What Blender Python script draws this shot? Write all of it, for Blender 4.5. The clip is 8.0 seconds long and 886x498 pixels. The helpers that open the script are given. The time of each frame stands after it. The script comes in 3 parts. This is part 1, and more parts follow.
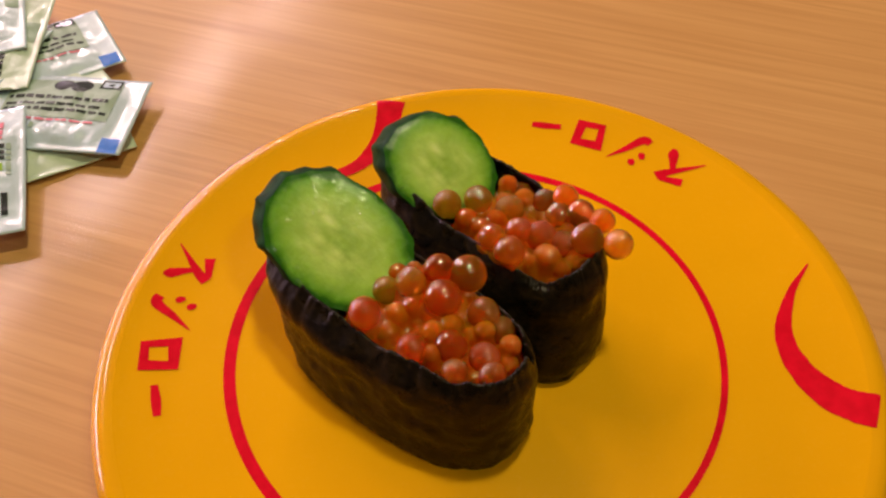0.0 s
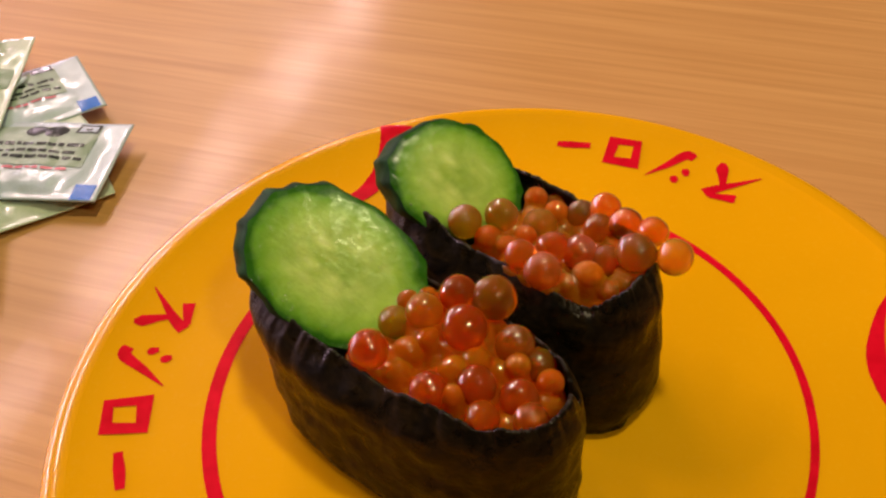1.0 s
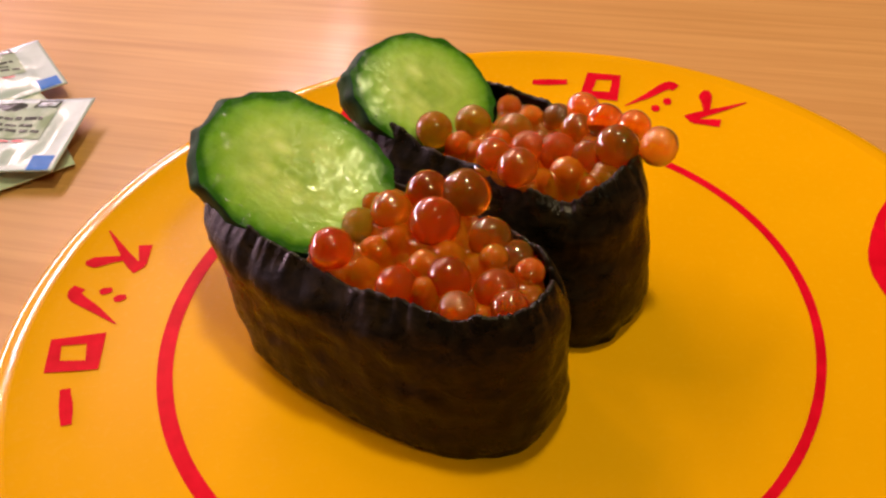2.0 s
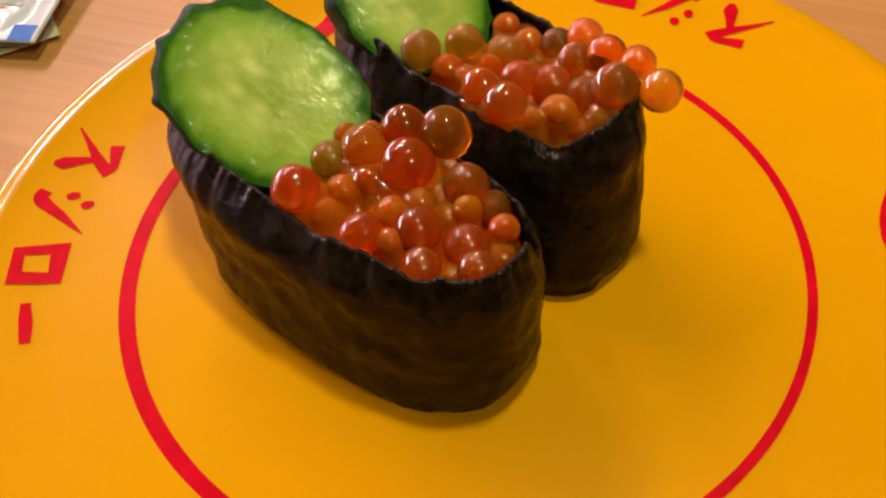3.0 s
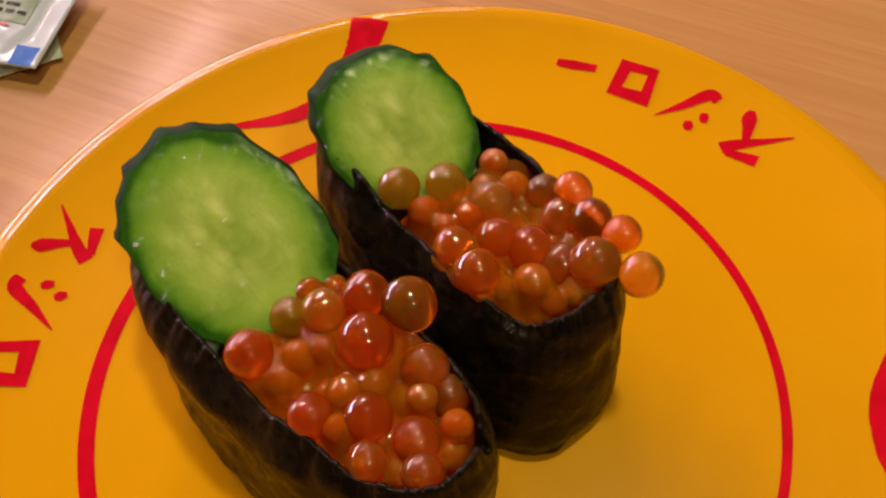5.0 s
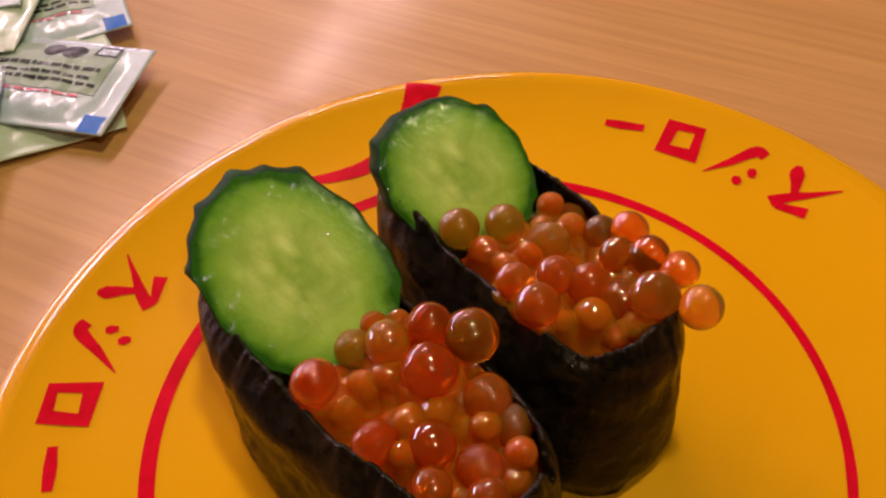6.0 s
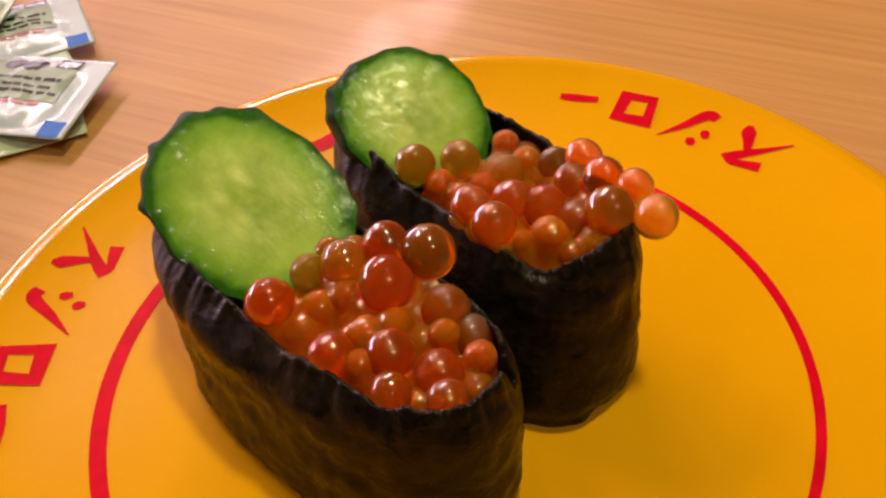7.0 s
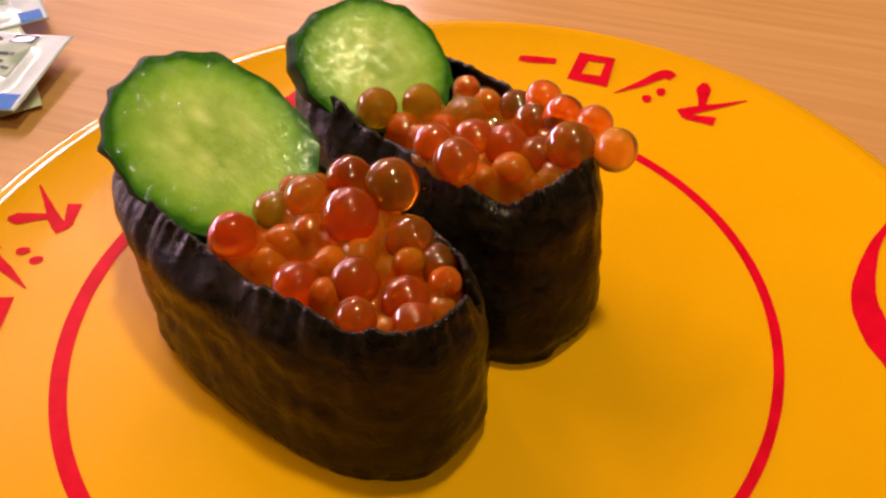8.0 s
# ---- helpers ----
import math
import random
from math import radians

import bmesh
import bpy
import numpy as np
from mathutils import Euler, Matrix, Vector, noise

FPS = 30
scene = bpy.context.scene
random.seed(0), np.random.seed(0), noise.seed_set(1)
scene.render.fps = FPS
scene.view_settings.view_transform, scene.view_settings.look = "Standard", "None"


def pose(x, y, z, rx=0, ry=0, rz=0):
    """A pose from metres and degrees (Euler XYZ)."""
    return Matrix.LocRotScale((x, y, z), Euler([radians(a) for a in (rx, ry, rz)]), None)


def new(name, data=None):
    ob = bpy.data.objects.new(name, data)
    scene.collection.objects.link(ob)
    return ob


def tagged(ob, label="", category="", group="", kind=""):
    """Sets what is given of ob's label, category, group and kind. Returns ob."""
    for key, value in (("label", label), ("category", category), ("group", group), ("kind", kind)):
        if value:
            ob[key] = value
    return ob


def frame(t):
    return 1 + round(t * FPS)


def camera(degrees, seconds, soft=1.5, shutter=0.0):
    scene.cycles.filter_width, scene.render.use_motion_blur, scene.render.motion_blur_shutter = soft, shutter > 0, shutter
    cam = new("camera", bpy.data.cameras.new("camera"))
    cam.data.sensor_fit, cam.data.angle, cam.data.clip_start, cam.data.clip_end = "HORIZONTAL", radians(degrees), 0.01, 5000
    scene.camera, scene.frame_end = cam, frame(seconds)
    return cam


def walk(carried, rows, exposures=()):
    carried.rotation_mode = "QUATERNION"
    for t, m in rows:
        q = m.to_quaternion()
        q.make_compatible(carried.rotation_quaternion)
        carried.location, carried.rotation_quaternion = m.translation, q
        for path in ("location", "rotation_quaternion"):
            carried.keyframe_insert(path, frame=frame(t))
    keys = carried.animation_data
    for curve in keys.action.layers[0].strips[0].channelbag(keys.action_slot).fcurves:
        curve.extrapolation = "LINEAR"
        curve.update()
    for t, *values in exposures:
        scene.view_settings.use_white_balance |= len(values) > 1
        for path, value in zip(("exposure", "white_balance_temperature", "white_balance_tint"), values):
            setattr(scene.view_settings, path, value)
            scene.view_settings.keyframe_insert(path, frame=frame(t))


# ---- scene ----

MM = 0.001
TAU = 2 * math.pi

# ---- camera ----
cam = camera(51.6, 8.0, soft=2.4)
PATH = [
    (0.0, -0.0038, -0.1042, 0.1748, 40.10, 1.04, 0.00),
    (0.5, -0.0087, -0.0911, 0.1575, 41.81, 1.76, -0.13),
    (1.0, -0.0052, -0.0925, 0.1456, 45.50, 3.08, -0.90),
    (1.5, 0.0006, -0.0994, 0.1307, 48.42, 3.63, -2.38),
    (2.0, -0.0039, -0.1003, 0.1223, 48.69, 4.27, -2.82),
    (2.2, -0.0030, -0.0994, 0.1203, 46.87, 3.90, -2.54),
    (3.5, 0.0067, -0.0727, 0.1326, 36.37, 2.59, 2.90),
    (4.0, 0.0105, -0.0614, 0.1382, 34.07, 2.12, 4.15),
    (4.2, 0.0133, -0.0587, 0.1381, 33.40, 2.34, 4.70),
    (5.3, 0.0112, -0.0555, 0.1413, 34.15, 2.65, 6.55),
    (5.5, 0.0083, -0.0555, 0.1407, 35.64, 2.95, 7.04),
    (6.0, 0.0093, -0.0644, 0.1382, 40.08, 3.87, 7.24),
    (6.5, 0.0095, -0.0716, 0.1325, 43.22, 3.76, 6.41),
    (7.0, 0.0122, -0.0796, 0.1234, 45.52, 3.76, 4.92),
    (7.5, 0.0096, -0.0869, 0.1200, 47.73, 4.27, 4.75),
    (8.0, 0.0117, -0.0869, 0.1170, 46.16, 2.45, 2.57),
]
walk(cam, [(row[0], pose(*row[1:])) for row in PATH], exposures=[(0.0, -0.02, 6250, 6.0), (1.0, 0.02, 6350, 7.0), (1.5, 0.05, 6500, 8.0), (2.0, 0.22, 6500, 9.0), (2.2, 0.22, 6500, 9.0), (3.5, 0.06, 6500, 9.0), (4.2, 0.0, 6500, 10.0), (5.5, -0.16, 6400, 18.0), (6.0, -0.16, 6350, 17.0), (7.0, 0.10, 6500, 12.0), (8.0, 0.26, 6500, 14.0)])

# ---- world and lamps ----
world = bpy.data.worlds.new("world")
scene.world = world
world.use_nodes = True
world.node_tree.nodes["Background"].inputs["Color"].default_value = (1.0, 0.9, 0.8, 1)
world.node_tree.nodes["Background"].inputs["Strength"].default_value = 0.05


def lamp(name, m, shape, sx, sy, watts, colour):
    data = bpy.data.lights.new(name, "AREA")
    data.shape, data.size, data.size_y, data.energy, data.color = shape, sx, sy, watts, colour
    ob = new(name, data)
    ob.matrix_world = m
    return ob


# A row of lamps runs along the ceiling behind the table, a strip lamp low on the wall beside it; round downlights hang
# overhead, one of them only as fill.
TUBES = [pose(-1.16 + k * 0.195, 1.22 + k * 0.46, 1.62, 0, 0, -23) for k in range(5)]
for tube, watts in zip(TUBES, (11, 14, 15, 14, 13)):
    lamp("tube_light", tube, "RECTANGLE", 0.10, 0.40, watts, (1.0, 0.70, 0.67))
SIDE = pose(-1.24, 1.45, 0.32, 0, -80, 0)
lamp("side_light", SIDE, "RECTANGLE", 0.16, 2.6, 29, (1.0, 0.70, 0.82))
# The second one is an added fill, brightening the plate's right front.
DOWNLIGHTS = [(0.22, 0.34), (0.75, -0.75)]
for (dx, dy), watts in zip(DOWNLIGHTS, (11, 7)):
    lamp("downlight_bulb", pose(dx, dy, 1.66), "DISK", 0.16, 0.16, watts, (1.0, 0.94, 0.46))


# ---- materials ----
def material(name, colour, rough=0.5, **sockets):
    mat = bpy.data.materials.new(name)
    mat.use_nodes = True
    shader = mat.node_tree.nodes["Principled BSDF"]
    shader.inputs["Base Color"].default_value = (*colour, 1)
    shader.inputs["Roughness"].default_value = rough
    for key, value in sockets.items():
        shader.inputs[key.replace("_", " ")].default_value = value
    return mat, mat.node_tree.nodes, mat.node_tree.links, shader


def coords(nodes, links, scale=(1, 1, 1), turn=0.0, kind="Object"):
    tc, mp = nodes.new("ShaderNodeTexCoord"), nodes.new("ShaderNodeMapping")
    mp.inputs["Scale"].default_value = scale
    mp.inputs["Rotation"].default_value = (0, 0, radians(turn))
    links.new(tc.outputs[kind], mp.inputs["Vector"])
    return mp.outputs["Vector"]


def noise_tex(nodes, links, vector, scale, detail=4.0, rough=0.5, warp=0.0):
    n = nodes.new("ShaderNodeTexNoise")
    n.inputs["Scale"].default_value, n.inputs["Detail"].default_value = scale, detail
    n.inputs["Roughness"].default_value, n.inputs["Distortion"].default_value = rough, warp
    links.new(vector, n.inputs["Vector"])
    return n.outputs["Fac"]


def ramp(nodes, links, fac, stops):
    r = nodes.new("ShaderNodeValToRGB")
    while len(r.color_ramp.elements) < len(stops):
        r.color_ramp.elements.new(0.5)
    for el, (at, colour) in zip(r.color_ramp.elements, stops):
        el.position, el.color = at, (*colour, 1)
    links.new(fac, r.inputs["Fac"])
    return r.outputs["Color"]


def mix(nodes, links, fac, a, b, mode="MIX"):
    n = nodes.new("ShaderNodeMix")
    n.data_type, n.blend_type = "RGBA", mode
    for value, key in ((fac, 0), (a, 6), (b, 7)):
        if isinstance(value, (int, float)):
            n.inputs[key].default_value = value
        elif isinstance(value, tuple):
            n.inputs[key].default_value = (*value, 1)
        else:
            links.new(value, n.inputs[key])
    return n.outputs[2]


def bump(nodes, links, height, strength, distance, shader, before=None):
    b = nodes.new("ShaderNodeBump")
    b.inputs["Strength"].default_value, b.inputs["Distance"].default_value = strength, distance
    links.new(height, b.inputs["Height"])
    if before:
        links.new(before, b.inputs["Normal"])
    links.new(b.outputs["Normal"], shader.inputs["Normal"])
    return b.outputs["Normal"]


def wood_material():
    mat, nodes, links, sh = material("wood_laminate", (0.5, 0.28, 0.12), 0.45, Specular_IOR_Level=0.22, Coat_Weight=0.10, Coat_Roughness=0.11)
    turned = coords(nodes, links, (1, 1, 1), 19)
    fine = nodes.new("ShaderNodeMapping")
    fine.inputs["Scale"].default_value = (14, 520, 1)
    broad = nodes.new("ShaderNodeMapping")
    broad.inputs["Scale"].default_value = (7, 190, 1)
    for mp in (fine, broad):
        links.new(turned, mp.inputs["Vector"])
    f1 = noise_tex(nodes, links, fine.outputs["Vector"], 1.0, 3, 0.6, 0.3)
    f2 = noise_tex(nodes, links, broad.outputs["Vector"], 1.0, 4, 0.55, 1.2)
    base = ramp(nodes, links, f2, [(0.28, (0.54, 0.260, 0.094)), (0.5, (0.585, 0.290, 0.109)), (0.72, (0.64, 0.328, 0.128))])
    pores = ramp(nodes, links, f1, [(0.36, (0.91, 0.88, 0.84)), (0.52, (1, 1, 1)), (0.72, (1.0, 1.0, 1.0))])
    links.new(mix(nodes, links, 0.8, base, pores, "MULTIPLY"), sh.inputs["Base Color"])
    smear = noise_tex(nodes, links, turned, 26, 3)
    links.new(ramp(nodes, links, smear, [(0.3, (0.32, 0.32, 0.32)), (0.7, (0.46, 0.46, 0.46))]), sh.inputs["Roughness"])
    grain = bump(nodes, links, f1, 0.2, 0.0003, sh)
    links.new(grain, sh.inputs["Coat Normal"])
    return mat


def plate_material(name, gloss, rough):
    mat, nodes, links, sh = material(name, (0.82, 0.36, 0.004), 0.2, Specular_IOR_Level=gloss)
    v = coords(nodes, links)
    big = noise_tex(nodes, links, v, 40, 3)
    links.new(ramp(nodes, links, big, [(0.3, (0.82, 0.362, 0.0)), (0.7, (0.86, 0.385, 0.001))]), sh.inputs["Base Color"])
    scuff = noise_tex(nodes, links, v, 900, 4)
    links.new(ramp(nodes, links, scuff, [(0.35, (rough, rough, rough)), (0.75, (rough * 1.6, rough * 1.6, rough * 1.6))]), sh.inputs["Roughness"])
    bump(nodes, links, big, 0.1, 0.0006, sh)
    return mat


def red_material():
    mat, nodes, links, sh = material("red_glaze_print", (0.72, 0.003, 0.02), 0.35, Specular_IOR_Level=0.03)
    n = noise_tex(nodes, links, coords(nodes, links), 300, 4)
    links.new(ramp(nodes, links, n, [(0.3, (0.62, 0.002, 0.016)), (0.7, (0.78, 0.004, 0.026))]), sh.inputs["Base Color"])
    return mat


def nori_material():
    mat, nodes, links, sh = material("seaweed", (0.012, 0.009, 0.006), 0.3, Specular_IOR_Level=0.22, Specular_Tint=(0.98, 0.80, 0.92, 1))
    v = coords(nodes, links)
    blot = noise_tex(nodes, links, coords(nodes, links, (1, 1, 2.0)), 230, 6, 0.7, 1.2)
    links.new(ramp(nodes, links, blot, [(0.36, (0.003, 0.0025, 0.002)), (0.52, (0.013, 0.008, 0.004)), (0.72, (0.036, 0.020, 0.008))]), sh.inputs["Base Color"])
    gloss = noise_tex(nodes, links, v, 240, 4, 0.6, 1.0)
    links.new(ramp(nodes, links, gloss, [(0.32, (0.20, 0.20, 0.20)), (0.54, (0.36, 0.36, 0.36)), (0.72, (0.6, 0.6, 0.6))]), sh.inputs["Roughness"])
    crease = nodes.new("ShaderNodeTexNoise")
    crease.noise_type = "RIDGED_MULTIFRACTAL"
    crease.inputs["Scale"].default_value, crease.inputs["Detail"].default_value, crease.inputs["Distortion"].default_value = 210, 6, 2.0
    links.new(coords(nodes, links, (1, 1, 1.5)), crease.inputs["Vector"])
    grit = noise_tex(nodes, links, v, 1900, 3)
    first = bump(nodes, links, crease.outputs["Fac"], 0.22, 0.0004, sh)
    bump(nodes, links, grit, 0.35, 0.0002, sh, first)
    return mat


def flesh_material(rx, ry):
    mat, nodes, links, sh = material("cucumber_flesh", (0.4, 0.5, 0.12), 0.34, Subsurface_Weight=0.35, Subsurface_Scale=0.003, Specular_IOR_Level=0.12, Coat_Roughness=0.10, Coat_IOR=1.5)
    sh.inputs["Subsurface Radius"].default_value = (0.7, 1.0, 0.3)
    v = coords(nodes, links)
    oval = coords(nodes, links, (1 / rx, 1 / ry, 0))
    wob = noise_tex(nodes, links, v, 220, 3)
    length = nodes.new("ShaderNodeVectorMath")
    length.operation = "LENGTH"
    links.new(oval, length.inputs[0])
    add = nodes.new("ShaderNodeMath")
    add.operation = "MULTIPLY_ADD"
    links.new(wob, add.inputs[0])
    add.inputs[1].default_value = 0.22
    links.new(length.outputs["Value"], add.inputs[2])
    level = nodes.new("ShaderNodeMath")
    level.operation = "SUBTRACT"
    links.new(add.outputs[0], level.inputs[0])
    level.inputs[1].default_value = 0.11
    flesh = ramp(nodes, links, level.outputs[0], [(0.34, (0.64, 0.75, 0.21)), (0.68, (0.43, 0.62, 0.10)), (0.89, (0.19, 0.40, 0.035)), (0.98, (0.035, 0.14, 0.010))])
    seeds = nodes.new("ShaderNodeTexVoronoi")
    seeds.inputs["Scale"].default_value = 300
    links.new(coords(nodes, links, (0.6, 1.4, 1)), seeds.inputs["Vector"])
    pale = ramp(nodes, links, seeds.outputs["Distance"], [(0.12, (0.88, 0.90, 0.42)), (0.34, (0.62, 0.72, 0.18)), (0.62, (0.36, 0.52, 0.07))])
    inner = ramp(nodes, links, length.outputs["Value"], [(0.15, (0.75, 0.75, 0.75)), (0.68, (0, 0, 0))])
    cloud = ramp(nodes, links, noise_tex(nodes, links, v, 170, 4, 0.6, 0.8), [(0.35, (0.74, 0.80, 0.66)), (0.62, (1.0, 1.0, 1.0))])
    links.new(mix(nodes, links, 0.9, mix(nodes, links, inner, flesh, pale), cloud, "MULTIPLY"), sh.inputs["Base Color"])
    streak = noise_tex(nodes, links, coords(nodes, links, (1.0, 2.2, 1), 25), 330, 5, 0.65)
    moist = bump(nodes, links, streak, 0.10, 0.0009, sh)
    drops = nodes.new("ShaderNodeBump")
    drops.inputs["Strength"].default_value, drops.inputs["Distance"].default_value = 0.9, 0.0007
    beads = noise_tex(nodes, links, coords(nodes, links, (0.8, 1.3, 1), 20), 460, 2, 0.5, 0.4)
    links.new(ramp(nodes, links, beads, [(0.52, (0, 0, 0)), (0.70, (1, 1, 1))]), drops.inputs["Height"])
    links.new(ramp(nodes, links, beads, [(0.52, (0.03, 0.03, 0.03)), (0.64, (0.55, 0.55, 0.55))]), sh.inputs["Coat Weight"])
    links.new(moist, drops.inputs["Normal"])
    links.new(drops.outputs["Normal"], sh.inputs["Coat Normal"])
    wet = noise_tex(nodes, links, v, 500, 3)
    links.new(ramp(nodes, links, wet, [(0.38, (0.08, 0.08, 0.08)), (0.62, (0.45, 0.45, 0.45))]), sh.inputs["Roughness"])
    return mat


def skin_material():
    mat, nodes, links, sh = material("cucumber_skin", (0.015, 0.06, 0.02), 0.55, Specular_IOR_Level=0.05)
    n = noise_tex(nodes, links, coords(nodes, links), 250, 4)
    links.new(ramp(nodes, links, n, [(0.35, (0.003, 0.022, 0.007)), (0.7, (0.012, 0.060, 0.016))]), sh.inputs["Base Color"])
    bump(nodes, links, n, 0.5, 0.0006, sh)
    return mat


def roe_material(name, clear, stops, coat=0.8):
    """Amber eggs: clear skin and juice, with a share of milky body that passes light on."""
    mat, nodes, links, sh = material(name, (0.9, 0.3, 0.05), 0.04, IOR=1.40, Transmission_Weight=clear, Subsurface_Weight=1.0, Subsurface_Scale=0.005, Coat_Weight=coat, Coat_Roughness=0.045, Coat_IOR=1.6)
    sh.inputs["Subsurface Radius"].default_value = (1.0, 0.28, 0.05)
    info = nodes.new("ShaderNodeObjectInfo")
    tone = ramp(nodes, links, info.outputs["Random"], stops)
    cloud = noise_tex(nodes, links, coords(nodes, links), 190 if clear < 0.7 else 0.9, 3, 0.55, 0.6)
    links.new(mix(nodes, links, 0.2, tone, ramp(nodes, links, cloud, [(0.34, (0.80, 0.55, 0.4)), (0.62, (1.0, 1.0, 1.0))]), "MULTIPLY"), sh.inputs["Base Color"])
    if clear < 0.7:
        links.new(bump(nodes, links, noise_tex(nodes, links, coords(nodes, links), 620, 3, 0.55, 0.8), 0.28, 0.0006, sh), sh.inputs["Coat Normal"])
    return mat


def rice_material():
    mat, nodes, links, sh = material("cooked_rice", (0.72, 0.70, 0.62), 0.4, Subsurface_Weight=0.3, Subsurface_Scale=0.002)
    v = nodes.new("ShaderNodeTexVoronoi")
    v.inputs["Scale"].default_value = 330
    links.new(coords(nodes, links, (1, 0.6, 1)), v.inputs["Vector"])
    bump(nodes, links, v.outputs["Distance"], 0.8, 0.0012, sh)
    return mat


def film_material(name, colour, gloss=0.5, coat=0.6):
    mat, nodes, links, sh = material(name, colour, 0.3, Specular_IOR_Level=gloss, Coat_Weight=coat, Coat_Roughness=0.06)
    n = noise_tex(nodes, links, coords(nodes, links), 130, 4, 0.6)
    dark = tuple(c * 0.86 for c in colour)
    links.new(ramp(nodes, links, n, [(0.3, dark), (0.65, colour)]), sh.inputs["Base Color"])
    bump(nodes, links, n, 0.35, 0.0010, sh)
    return mat


def plain(name, colour, rough=0.6, scale=8.0, depth=0.12):
    mat, nodes, links, sh = material(name, colour, rough)
    n = noise_tex(nodes, links, coords(nodes, links), scale, 5)
    links.new(ramp(nodes, links, n, [(0.3, tuple(c * (1 - depth) for c in colour)), (0.7, colour)]), sh.inputs["Base Color"])
    return mat


WOOD, YELLOW, RED, NORI, SKIN, RICE = wood_material(), plate_material("yellow_melamine", 0.05, 0.2), red_material(), nori_material(), skin_material(), rice_material()
ROE = roe_material("salmon_roe", 0.80, [(0.0, (0.99, 0.17, 0.004)), (0.6, (0.99, 0.25, 0.006)), (1.0, (0.99, 0.34, 0.012))])
AMBER_ROE = roe_material("amber_salmon_roe", 0.74, [(0.0, (0.99, 0.36, 0.015)), (1.0, (0.99, 0.46, 0.03))])
DEEP_ROE = roe_material("packed_salmon_roe", 0.50, [(0.0, (0.99, 0.18, 0.002)), (1.0, (0.99, 0.26, 0.005))], 0.75)
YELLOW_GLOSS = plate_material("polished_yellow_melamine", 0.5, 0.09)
WHITE_FILM, GREEN_FILM = film_material("white_sachet_film", (0.60, 0.69, 0.86)), film_material("pale_green_sachet_film", (0.68, 0.76, 0.68))
BLUE_INK, GREY_INK = film_material("blue_ink", (0.02, 0.17, 0.75), 0.12, 0.05), film_material("grey_green_ink", (0.42, 0.50, 0.46), 0.12, 0.05)
BLACK_INK, PINK_INK, LIME_INK = film_material("dark_ink", (0.03, 0.035, 0.035), 0.12, 0.05), film_material("pink_ink", (0.80, 0.22, 0.32), 0.12, 0.05), film_material("lime_ink", (0.42, 0.62, 0.10), 0.12, 0.05)
PLASTER, CEILING_PAINT, FLOOR_TILE = plain("beige_plaster", (0.20, 0.14, 0.10)), plain("ceiling_paint", (0.18, 0.14, 0.12)), plain("brown_floor", (0.16, 0.10, 0.07), 0.4)
LAMP_METAL, STEEL = plain("white_lamp_metal", (0.75, 0.74, 0.72), 0.4), plain("dark_steel", (0.05, 0.05, 0.055), 0.35)


# ---- mesh helpers ----
def mesh_of(name, bm, mat, smooth=True):
    bmesh.ops.recalc_face_normals(bm, faces=bm.faces)
    data = bpy.data.meshes.new(name)
    bm.to_mesh(data)
    bm.free()
    data.materials.append(mat)
    data.polygons.foreach_set("use_smooth", [smooth] * len(data.polygons))
    return data


def part(name, bm, mat, parent=None, label="", smooth=True, m=None):
    ob = new(name, mesh_of(name, bm, mat, smooth))
    if parent:
        ob.parent = parent
    if m is not None:
        ob.matrix_local = m
    return tagged(ob, label)


def block(x0, x1, y0, y1, z0, z1, bevel=0.0):
    bm = bmesh.new()
    bmesh.ops.create_cube(bm, size=1)
    bmesh.ops.transform(bm, matrix=Matrix.LocRotScale(((x0 + x1) / 2, (y0 + y1) / 2, (z0 + z1) / 2), None, (x1 - x0, y1 - y0, z1 - z0)), verts=bm.verts)
    if bevel:
        bmesh.ops.bevel(bm, geom=bm.edges[:], offset=bevel, segments=3, affect="EDGES", profile=0.5)
    return bm


def lathe(profile, steps):
    """A turned body from (radius, height) pairs."""
    bm = bmesh.new()
    rings = []
    for r, z in profile:
        if r < 1e-6:
            rings.append([bm.verts.new((0, 0, z))])
        else:
            rings.append([bm.verts.new((r * math.cos(TAU * i / steps), r * math.sin(TAU * i / steps), z)) for i in range(steps)])
    for a, b in zip(rings, rings[1:]):
        for i in range(steps):
            j = (i + 1) % steps
            loop = [a[i % len(a)], a[j % len(a)], b[j % len(b)], b[i % len(b)]]
            loop = list(dict.fromkeys(loop))
            if len(loop) > 2:
                bm.faces.new(loop)
    return bm


# ---- the room, closed round the table ----
X0, X1, Y0, Y1, FLOOR, TOP = -1.34, 3.0, -2.6, 4.2, -0.72, 1.72
tagged(part("floor", block(X0, X1, Y0, Y1, FLOOR - 0.1, FLOOR), FLOOR_TILE, smooth=False), "plain brown restaurant floor under the table", "floor", kind="structure")
tagged(part("ceiling", block(X0, X1, Y0, Y1, TOP, TOP + 0.1), CEILING_PAINT, smooth=False), "plain dull brown painted ceiling with lamps", "ceiling", kind="structure")
for name, box in (("wall_north", (X0, X1, Y1, Y1 + 0.1)), ("wall_south", (X0, X1, Y0 - 0.1, Y0)), ("wall_east", (X1, X1 + 0.1, Y0, Y1)), ("wall_west", (X0 - 0.1, X0, Y0, Y1))):
    tagged(part(name, block(*box, FLOOR, TOP), PLASTER, smooth=False), "plain brown plastered wall of the room", "wall", kind="structure")

